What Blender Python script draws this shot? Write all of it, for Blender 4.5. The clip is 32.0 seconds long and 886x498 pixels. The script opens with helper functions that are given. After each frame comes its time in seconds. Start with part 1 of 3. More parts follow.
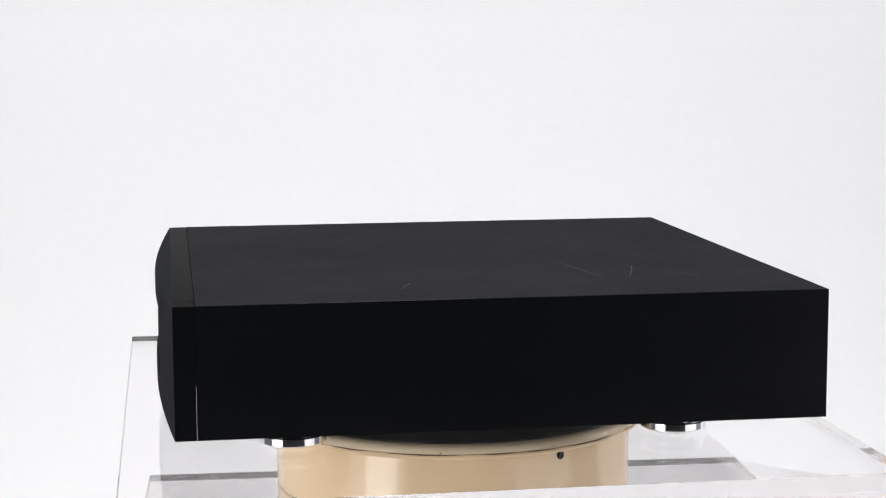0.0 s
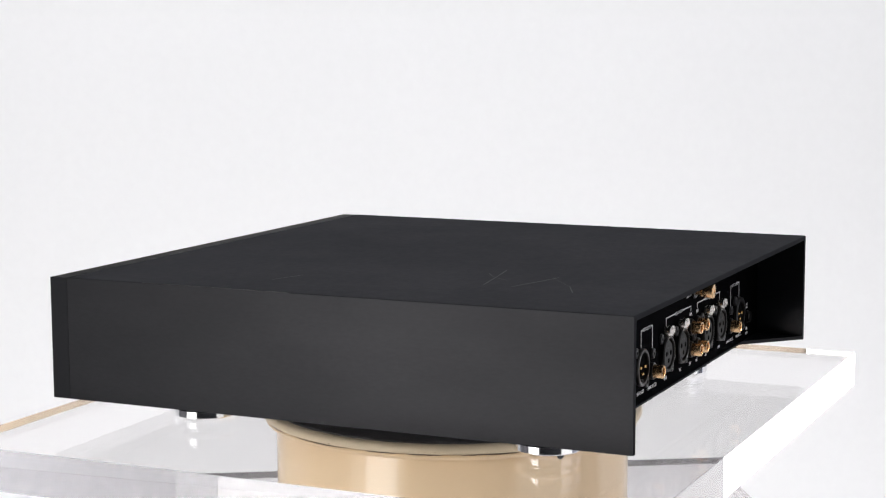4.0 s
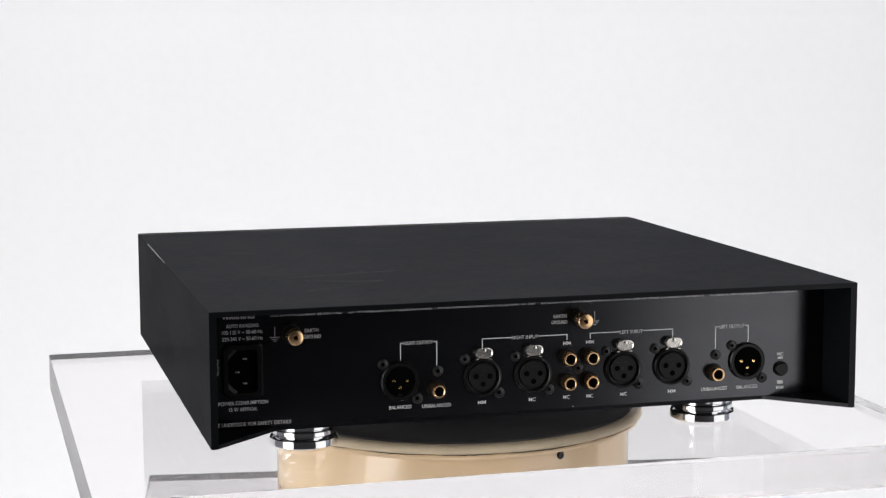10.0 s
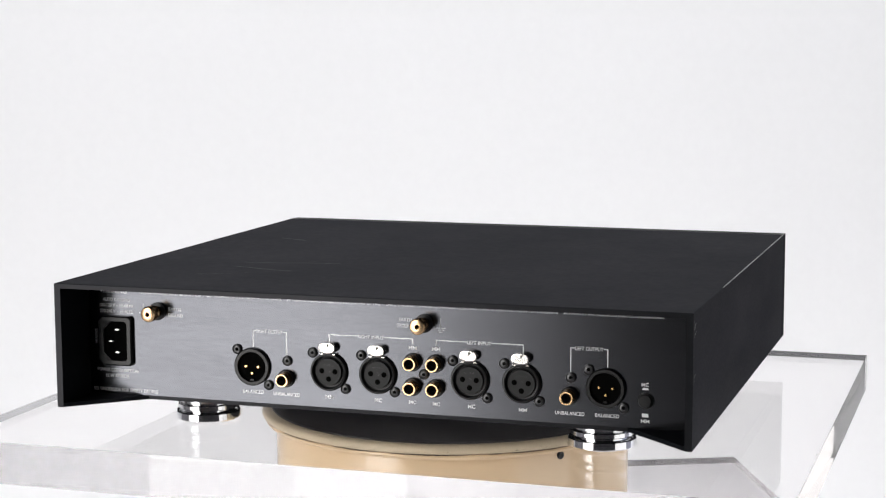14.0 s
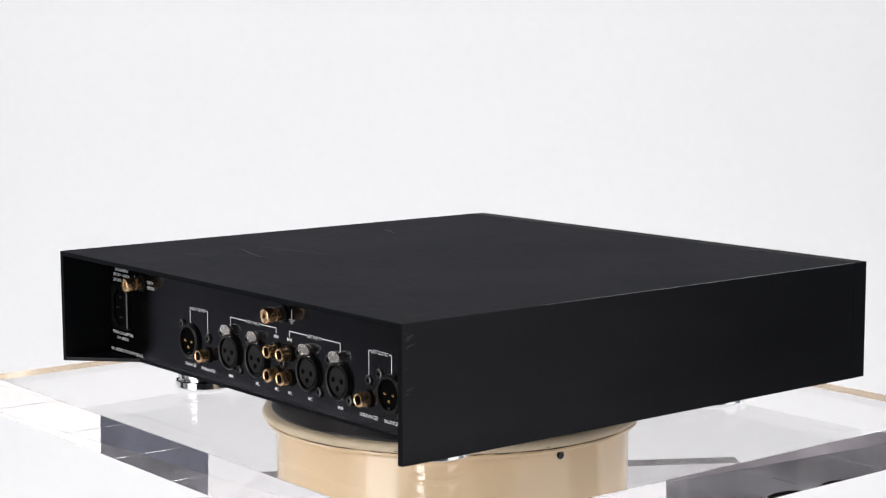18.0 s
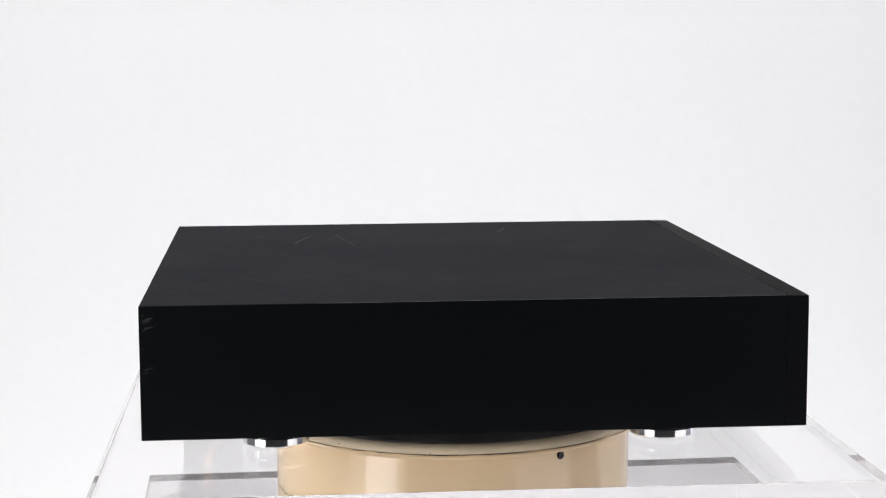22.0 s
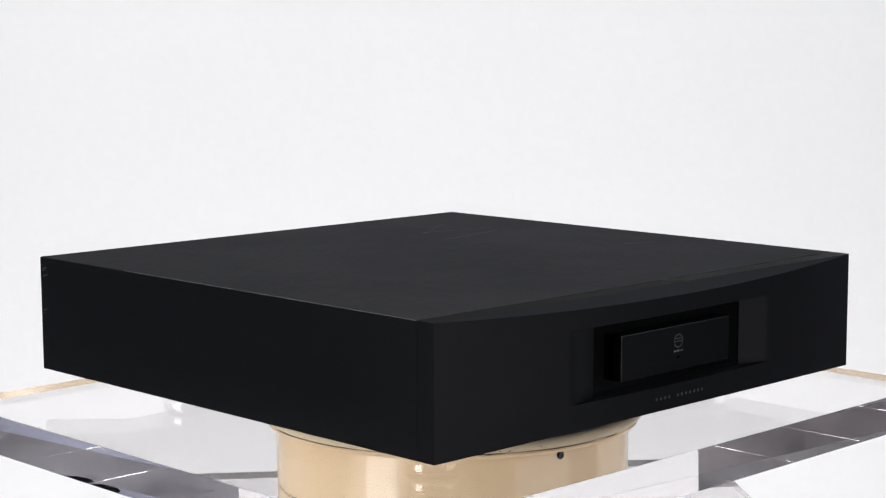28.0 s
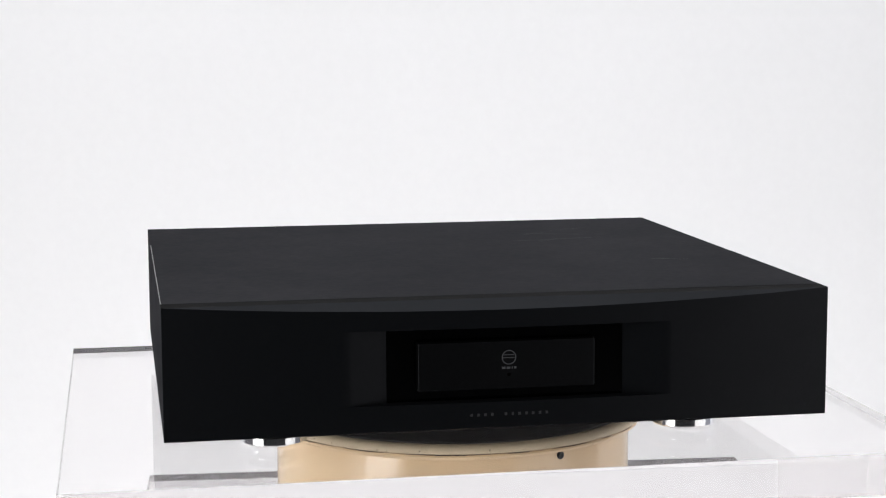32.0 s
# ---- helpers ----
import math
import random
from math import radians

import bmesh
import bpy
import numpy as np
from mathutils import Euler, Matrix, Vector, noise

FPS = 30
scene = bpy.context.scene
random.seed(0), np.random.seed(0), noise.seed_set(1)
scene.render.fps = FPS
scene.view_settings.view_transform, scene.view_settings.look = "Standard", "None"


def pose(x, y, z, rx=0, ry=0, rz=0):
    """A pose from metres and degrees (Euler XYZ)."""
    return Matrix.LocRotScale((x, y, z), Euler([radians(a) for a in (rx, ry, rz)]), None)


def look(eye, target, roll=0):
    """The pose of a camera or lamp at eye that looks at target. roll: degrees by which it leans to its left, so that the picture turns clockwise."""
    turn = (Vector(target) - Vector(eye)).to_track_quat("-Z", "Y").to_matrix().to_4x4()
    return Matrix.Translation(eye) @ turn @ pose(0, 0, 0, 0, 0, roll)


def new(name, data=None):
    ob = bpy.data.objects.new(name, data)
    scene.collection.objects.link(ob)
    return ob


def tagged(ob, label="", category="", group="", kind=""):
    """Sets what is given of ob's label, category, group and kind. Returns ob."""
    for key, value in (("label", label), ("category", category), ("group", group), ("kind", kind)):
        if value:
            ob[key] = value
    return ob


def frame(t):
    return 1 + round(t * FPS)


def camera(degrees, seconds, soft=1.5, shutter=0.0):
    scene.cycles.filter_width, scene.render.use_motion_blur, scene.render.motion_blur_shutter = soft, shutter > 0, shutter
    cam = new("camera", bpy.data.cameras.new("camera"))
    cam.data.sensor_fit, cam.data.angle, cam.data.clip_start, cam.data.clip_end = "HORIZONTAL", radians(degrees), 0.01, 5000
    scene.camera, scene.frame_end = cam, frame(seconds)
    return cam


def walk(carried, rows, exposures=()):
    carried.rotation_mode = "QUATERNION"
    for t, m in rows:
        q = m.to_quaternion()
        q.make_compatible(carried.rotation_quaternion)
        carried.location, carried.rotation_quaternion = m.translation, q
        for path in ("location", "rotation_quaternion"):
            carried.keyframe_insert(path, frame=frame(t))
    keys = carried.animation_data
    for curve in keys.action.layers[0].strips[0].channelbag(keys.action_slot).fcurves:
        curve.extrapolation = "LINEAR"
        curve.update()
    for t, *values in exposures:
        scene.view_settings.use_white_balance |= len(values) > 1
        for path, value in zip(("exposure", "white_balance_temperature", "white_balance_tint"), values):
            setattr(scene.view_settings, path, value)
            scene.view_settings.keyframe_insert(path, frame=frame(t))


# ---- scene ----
# Slab top is z = 0, the turntable's axis x = y = 0; the camera looks along +y.

# -- camera, at rest on its tripod
cam = camera(27.782, 32.0, soft=1.2)
CAM = Matrix.Translation((0, -1.1703, 0.2464)) @ Euler((0, 0, radians(0.2842))).to_matrix().to_4x4() @ Euler((radians(90 - 7.3164), 0, 0)).to_matrix().to_4x4() @ Euler((0, 0, radians(-0.2225))).to_matrix().to_4x4()
walk(cam, [(0.0, CAM), (32.0, CAM)])


def turn(t):
    """Degrees by which the platter has turned at t seconds."""
    u = t - 16
    return -34.497 - 8.3519 * u - 0.00263 * u ** 2 - 0.0001417 * u ** 3


# -- world and lights
world = bpy.data.worlds.new("world")
scene.world = world
world.use_nodes = True
world.node_tree.nodes["Background"].inputs[0].default_value = (1.0, 1.0, 1.0, 1)
world.node_tree.nodes["Background"].inputs[1].default_value = 0.0
scene.view_settings.exposure = 0.36
scene.cycles.max_bounces, scene.cycles.glossy_bounces, scene.cycles.transmission_bounces = 16, 12, 14   # light runs far inside the clear slab


def softbox(name, eye, target, w, h, watts, colour=(1, 0.99, 0.98)):
    data = bpy.data.lights.new(name, "AREA")
    data.shape, data.size, data.size_y, data.energy, data.color = "RECTANGLE", w, h, watts, colour
    ob = new(name, data)
    ob.matrix_world = look(eye, target)
    return ob


softbox("softbox_light", (-1.61, -1.45, 0.4), (0, -0.1, 0.4), 1.46, 2.7, 14.0, (1, 0.98, 0.96))
softbox("softbox_inner_light", (-1.51, -1.525, 0.4), (0, -0.1, 0.4), 0.80, 2.6, 20.5, (1, 0.98, 0.96))   # brighter middle of the same softbox
softbox("softbox_light", (1.096, -0.712, 0.3), (0.09, -0.155, 0.3), 0.90, 1.8, 4.4, (1, 0.98, 0.96))
# unseen fill lamp added to brighten the foot of the backdrop
softbox("backdrop_fill_light", (0, 0.62, -0.93), (0, 1.6, -0.5), 2.6, 0.2, 4.6, (0.99, 0.985, 0.975))
# unseen fill lamps added overhead for the backdrop, floor and side walls
softbox("overhead_fill_light", (0, 0.6, 1.74), (0, 0.6, 0), 3.2, 0.9, 27.5, (0.95, 0.972, 1.0))
softbox("overhead_fill_light", (-3.9, 0.4, 1.74), (-3.9, 0.4, 0), 1.0, 2.2, 36, (0.96, 0.96, 0.99))
softbox("overhead_fill_light", (3.9, 0.5, 1.74), (3.9, 0.5, 0), 1.0, 2.0, 62, (0.96, 0.96, 0.99))


# -- materials
def material(name, colour, rough=0.5, metal=0.0, spec=0.5, grain=0.0, grain_scale=300.0, bump=0.0, bump_scale=900.0, smudge=0.0, smudge_scale=14.0, stretch=(1, 1, 1), rough_var=0.0, ior=1.5, trans=0.0, spread=0.0, sheen=1.0, coat=0.0):
    m = bpy.data.materials.new(name)
    m.use_nodes = True
    nt = m.node_tree
    bsdf = nt.nodes["Principled BSDF"]
    bsdf.inputs["Base Color"].default_value = (*colour, 1)
    bsdf.inputs["Roughness"].default_value = rough
    bsdf.inputs["Metallic"].default_value = metal
    bsdf.inputs["Specular IOR Level"].default_value = spec
    bsdf.inputs["IOR"].default_value = ior
    bsdf.inputs["Specular Tint"].default_value = (sheen, sheen, sheen, 1)
    bsdf.inputs["Transmission Weight"].default_value = trans
    link = nt.links.new
    coord = nt.nodes.new("ShaderNodeTexCoord")
    mapping = nt.nodes.new("ShaderNodeMapping")
    mapping.inputs["Scale"].default_value = stretch
    link(coord.outputs["Object"], mapping.inputs["Vector"])

    def tex(scale, detail=4.0, rough_n=0.6):
        n = nt.nodes.new("ShaderNodeTexNoise")
        n.inputs["Scale"].default_value, n.inputs["Detail"].default_value, n.inputs["Roughness"].default_value = scale, detail, rough_n
        link(mapping.outputs[0], n.inputs["Vector"])
        return n.outputs["Fac"]

    def ramp(fac, lo, hi, a=0.3, b=0.7):
        n = nt.nodes.new("ShaderNodeMapRange")
        n.inputs["From Min"].default_value, n.inputs["From Max"].default_value = a, b
        n.inputs["To Min"].default_value, n.inputs["To Max"].default_value = lo, hi
        link(fac, n.inputs["Value"])
        return n.outputs[0]

    def times(x, y):
        n = nt.nodes.new("ShaderNodeMath")
        n.operation = "MULTIPLY"
        link(x, n.inputs[0]), link(y, n.inputs[1])
        return n.outputs[0]

    value = None
    if grain:
        value = ramp(tex(grain_scale), 1 - grain, 1 + grain)
    if smudge:
        s = ramp(tex(smudge_scale, 6.0), 1 - smudge, 1 + smudge)
        value = times(value, s) if value else s
    if spread:
        info = nt.nodes.new("ShaderNodeObjectInfo")
        s = ramp(info.outputs["Random"], 1 - spread, 1 + spread, 0, 1)
        value = times(value, s) if value else s
    flat = None
    if coat:
        # powder coat: an even dull gloss over a very dark body
        flat = nt.nodes.new("ShaderNodeBsdfAnisotropic")
        flat.inputs["Color"].default_value = (*colour, 1)
        flat.inputs["Roughness"].default_value = rough
        body = nt.nodes.new("ShaderNodeBsdfDiffuse")
        body.inputs["Color"].default_value = (coat * 0.85, coat, coat * 1.2, 1)
        both = nt.nodes.new("ShaderNodeAddShader")
        link(flat.outputs[0], both.inputs[0]), link(body.outputs[0], both.inputs[1])
        link(both.outputs[0], nt.nodes["Material Output"].inputs["Surface"])
        nt.nodes.remove(bsdf)
        bsdf = flat
        # sheen put into the gloss colour: up to three times at a grazing view
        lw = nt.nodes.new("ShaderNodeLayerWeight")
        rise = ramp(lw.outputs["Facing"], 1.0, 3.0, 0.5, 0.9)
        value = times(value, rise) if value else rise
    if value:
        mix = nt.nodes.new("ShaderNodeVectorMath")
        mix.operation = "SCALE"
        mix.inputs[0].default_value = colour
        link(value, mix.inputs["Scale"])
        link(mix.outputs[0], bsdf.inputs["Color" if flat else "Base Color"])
    if rough_var:
        link(ramp(tex(smudge_scale * 1.7, 5.0), rough - rough_var, rough + rough_var), bsdf.inputs["Roughness"])
    if bump:
        n = nt.nodes.new("ShaderNodeBump")
        n.inputs["Strength"].default_value, n.inputs["Distance"].default_value = bump, 0.0002
        link(tex(bump_scale, 2.0), n.inputs["Height"])
        link(n.outputs[0], bsdf.inputs["Normal"])
    return m


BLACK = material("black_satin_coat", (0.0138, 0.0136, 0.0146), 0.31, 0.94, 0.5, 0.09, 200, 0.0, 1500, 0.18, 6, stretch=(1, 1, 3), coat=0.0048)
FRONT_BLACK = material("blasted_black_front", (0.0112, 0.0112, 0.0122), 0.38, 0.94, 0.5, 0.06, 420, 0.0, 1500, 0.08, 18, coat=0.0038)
PANEL_BLACK = material("black_anodised_panel", (0.080, 0.082, 0.0905), 0.185, 0.985, 0.5, 0.08, 600, 0.05, 1500, 0.08, 20, stretch=(0.2, 1, 1.5), rough_var=0.01, sheen=0.15)
FRAME_GREY = material("dark_brushed_metal", (0.052, 0.0545, 0.0545), 0.11, 1.0, 0.5, 0.1, 900, 0.0, 1500, 0.16, 30, sheen=0.3)
RUBBER = material("black_rubber", (0.006, 0.006, 0.006), 0.6, 0, 0.35, 0.1, 400)
PLASTIC = material("black_plastic", (0.0025, 0.0025, 0.0027), 0.32, 0, 0.4, 0.1, 500, sheen=0.8)
SMOKED = material("smoked_satin_window", (0.018, 0.0188, 0.0205), 0.36, 0.95, 0.5, 0.05, 400, sheen=0.04)
# black coat, its body lightened for the light the chamfer catches
CHAMFER_BLACK = material("lightened_black_coat", (0.0085, 0.0083, 0.0086), 0.40, 0.94, 0.5, 0.05, 420, 0.0, 1500, 0.1, 18, coat=0.011)
DULL_BLACK = material("dull_black_coat", (0.012, 0.0118, 0.013), 0.3, 0.93, 0.5, 0.1, 420, 0.0, 1500, 0.08, 22, sheen=0.06)
# near-black in place of the shade inside holes and wells
HOLE_SHADE = material("hole_shade", (0.001, 0.001, 0.001), 0.9, 0, 0.05)
INSERT = material("dull_grey_moulding", (0.005, 0.005, 0.0052), 0.45, 0, 0.28, 0.1, 500)
SCREW = material("black_oxide_steel", (0.075, 0.075, 0.077), 0.28, 0.9, 0.5, 0.1, 600)
GOLD = material("gold_plating", (0.92, 0.62, 0.34), 0.27, 1.0, 0.5, 0.05, 300)
GOLD_DARK = material("gold_pin", (0.9, 0.6, 0.25), 0.25, 1.0)
NICKEL = material("nickel_latch", (0.82, 0.79, 0.75), 0.22, 1.0, 0.5, 0.12, 500, 0.25, 420)
STEEL = material("bare_steel_pin", (0.75, 0.75, 0.75), 0.3, 1.0)
CHROME = material("polished_chrome", (0.82, 0.83, 0.84), 0.05, 1.0)
INK = material("white_print", (0.78, 0.785, 0.80), 0.18, 0, 1.0)
LOGO_INK = material("grey_print", (0.07, 0.073, 0.08), 0.5, 0, 0.3)


def clear_acrylic(name, colour, gloss, rough=0.0):
    """Clear plastic whose mirror image is weakened to gloss, except near total reflection."""
    m = bpy.data.materials.new(name)
    m.use_nodes = True
    nt = m.node_tree
    nt.nodes.remove(nt.nodes["Principled BSDF"])
    mix = nt.nodes.new("ShaderNodeMixShader")
    facing = nt.nodes.new("ShaderNodeFresnel")
    facing.inputs["IOR"].default_value = 1.49
    keep = nt.nodes.new("ShaderNodeMapRange")
    keep.inputs["From Min"].default_value, keep.inputs["From Max"].default_value, keep.inputs["To Min"].default_value = 0.9, 0.99, gloss
    nt.links.new(facing.outputs[0], keep.inputs["Value"])
    nt.links.new(keep.outputs[0], mix.inputs[0])
    for k, kind in ((1, "ShaderNodeBsdfRefraction"), (2, "ShaderNodeBsdfGlass")):
        n = nt.nodes.new(kind)
        n.inputs["Color"].default_value, n.inputs["Roughness"].default_value, n.inputs["IOR"].default_value = (*colour, 1), rough, 1.49
        nt.links.new(n.outputs[0], mix.inputs[k])
    nt.links.new(mix.outputs[0], nt.nodes["Material Output"].inputs["Surface"])
    return m


NAME_INK = material("dim_grey_print", (0.035, 0.036, 0.039), 0.5, 0, 0.3)
ACRYLIC = clear_acrylic("clear_acrylic", (0.992, 0.988, 0.988), 0.5)
WORN_ACRYLIC = clear_acrylic("worn_clear_acrylic", (0.985, 0.975, 0.978), 0.5, 0.2)
CREAM = material("cream_enamel", (0.97, 0.745, 0.49), 0.06, 0, 0.8, 0.03, 200, 0.03, 60, 0.05, 8, rough_var=0.03)
RIM = material("aged_cream_enamel", (0.8, 0.67, 0.48), 0.4, 0, 0.5, 0.06, 300, 0.2, 90, 0.12, 12)
SCUFF = material("pale_rubber_scuff", (0.2, 0.2, 0.21), 0.7, 0, 0.3)
MARK = material("dark_scuff_and_gap_shade", (0.03, 0.025, 0.02), 0.7, 0, 0.3)
MAT = material("dark_rubber_mat", (0.074, 0.070, 0.073), 0.4, 0, 0.5, 0.3, 120, 0.2, 400, 0.55, 22, stretch=(1, 1.8, 1))
EDGE = material("edge_glint_metal", (0.026, 0.026, 0.0275), 0.25, 1.0, 0.5, 0.35, 90)
RUBBED = material("pale_rub_mark", (0.023, 0.023, 0.0245), 0.6, 0, 0.3, 0.5, 900)
SCRATCH = material("dull_scratch", (0.0165, 0.0165, 0.018), 0.6, 0, 0.3)
PAPER = material("white_paper", (0.84, 0.84, 0.85), 0.85, 0, 0.2, 0.01, 60, 0.05, 200, 0.015, 0.8)
FLOOR_PAPER = material("warm_white_paper", (0.74, 0.715, 0.71), 0.85, 0, 0.2, 0.01, 60, 0.05, 200, 0.03, 1.5)
DARK_WALL = material("charcoal_wall_paint", (0.022, 0.022, 0.024), 0.8, 0, 0.3, 0.02, 40, 0.1, 300, 0.03, 1.0)
GREY_PAINT = material("grey_ceiling_paint", (0.12, 0.12, 0.125), 0.8, 0, 0.3, 0.02, 40, 0.1, 300, 0.05, 1.0)
PAINT = material("white_wall_paint", (0.8, 0.8, 0.79), 0.8, 0, 0.3, 0.02, 40, 0.1, 300, 0.03, 1.0)
BLUE_WALL = material("blue_grey_wall_paint", (0.30, 0.315, 0.40), 0.6, 0, 0.4, 0.1, 30, 0.1, 300, 0.55, 2.4)
BROWN_WALL = material("brown_grey_wall_paint", (0.19, 0.172, 0.182), 0.6, 0, 0.4, 0.1, 30, 0.1, 300, 0.5, 2.4)
CONCRETE = material("grey_concrete", (0.23, 0.225, 0.24), 0.5, 0, 0.4, 0.15, 25, 0.15, 120, 0.5, 1.8)
PLINTH = material("pale_grey_lacquer", (0.62, 0.61, 0.61), 0.4, 0, 0.4, 0.04, 80, 0, 300, 0.06, 4)


# -- mesh helpers
def part(name, bm, mat, parent=None, label="", smooth=False):
    bmesh.ops.recalc_face_normals(bm, faces=bm.faces)
    me = bpy.data.meshes.new(name)
    bm.to_mesh(me)
    bm.free()
    me.materials.append(mat)
    if smooth:
        me.shade_smooth()
        me.set_sharp_from_angle(angle=radians(35))
    ob = new(name, me)
    if parent:
        ob.parent = parent
    return tagged(ob, label) if label else ob


def box(x0, x1, y0, y1, z0, z1, bevel=0.0, bm=None):
    b = bmesh.new()
    bmesh.ops.create_cube(b, size=1)
    for v in b.verts:
        v.co = Vector(((x0, x1)[v.co.x > 0], (y0, y1)[v.co.y > 0], (z0, z1)[v.co.z > 0]))
    if bevel:
        bmesh.ops.bevel(b, geom=b.edges[:], offset=bevel, segments=2, profile=0.5, affect="EDGES")
    return merge(bm, b)


def merge(bm, b):
    if bm is None:
        return b
    me = bpy.data.meshes.new("tmp")
    b.to_mesh(me)
    bm.from_mesh(me)
    b.free()
    bpy.data.meshes.remove(me)
    return bm


def prism(poly, z0, z1, bevel=0.0, bm=None):
    """An upright prism over the plan poly."""
    b = bmesh.new()
    lo = [b.verts.new((x, y, z0)) for x, y in poly]
    hi = [b.verts.new((x, y, z1)) for x, y in poly]
    b.faces.new(lo[::-1])
    b.faces.new(hi)
    for i in range(len(poly)):
        j = (i + 1) % len(poly)
        b.faces.new((lo[i], lo[j], hi[j], hi[i]))
    if bevel:
        bmesh.ops.recalc_face_normals(b, faces=b.faces)
        bmesh.ops.bevel(b, geom=[e for e in b.edges if e.calc_face_angle(0) > 0.3], offset=bevel, segments=2, profile=0.5, affect="EDGES")
    return merge(bm, b)


def lathe(profile, segs=32, axis="Z", at=(0, 0, 0), bm=None, turned=0.0):
    """Profile of (radius, height) turned round an axis; axis Y points to the back (-y)."""
    b = bmesh.new()
    rings = []
    for r, h in profile:
        if r < 1e-7:
            rings.append([b.verts.new((0, 0, h))])
        else:
            rings.append([b.verts.new((r * math.cos(turned + 2 * math.pi * i / segs), r * math.sin(turned + 2 * math.pi * i / segs), h)) for i in range(segs)])
    for a, c in zip(rings, rings[1:]):
        for i in range(segs):
            j = (i + 1) % segs
            vs = [a[i % len(a)], a[j % len(a)], c[j % len(c)], c[i % len(c)]]
            vs = list(dict.fromkeys(vs))
            if len(vs) > 2:
                b.faces.new(vs)
    if axis == "Y":
        bmesh.ops.transform(b, matrix=Matrix.Rotation(radians(90), 4, "X"), verts=b.verts)
    elif axis == "F":
        bmesh.ops.transform(b, matrix=Matrix.Rotation(radians(-90), 4, "X"), verts=b.verts)
    bmesh.ops.translate(b, vec=at, verts=b.verts)
    return merge(bm, b)


def lettering(words, cx, cz, width, cap, y, parent, mat=None, upright=0):
    """Printed words on the back panel, of that width and capital height."""
    cu = bpy.data.curves.new("print", "FONT")
    cu.offset = 0.004
    cu.body, cu.size, cu.align_x, cu.align_y = words, 1.0, "CENTER", "CENTER"
    tmp = new("tmp", cu)
    bpy.context.view_layer.update()
    me = bpy.data.meshes.new_from_object(tmp.evaluated_get(bpy.context.evaluated_depsgraph_get()))
    bpy.data.objects.remove(tmp)
    co = np.array([v.co[:] for v in me.vertices])
    lo, hi = co.min(0), co.max(0)
    for v in me.vertices:
        u = (v.co.x - (lo[0] + hi[0]) / 2) * width / (hi[0] - lo[0])
        w = (v.co.y - (lo[1] + hi[1]) / 2) * cap / (hi[1] - lo[1])
        if upright:
            u, w = -w, u
        v.co = (cx + 0.0008 + u, y, cz + 0.0003 + w)
    me.materials.append(mat or INK)
    ob = new("lettering", me)
    ob.parent = parent
    return ob


# -- structure: room, backdrop, floor
FLOOR = -1.05


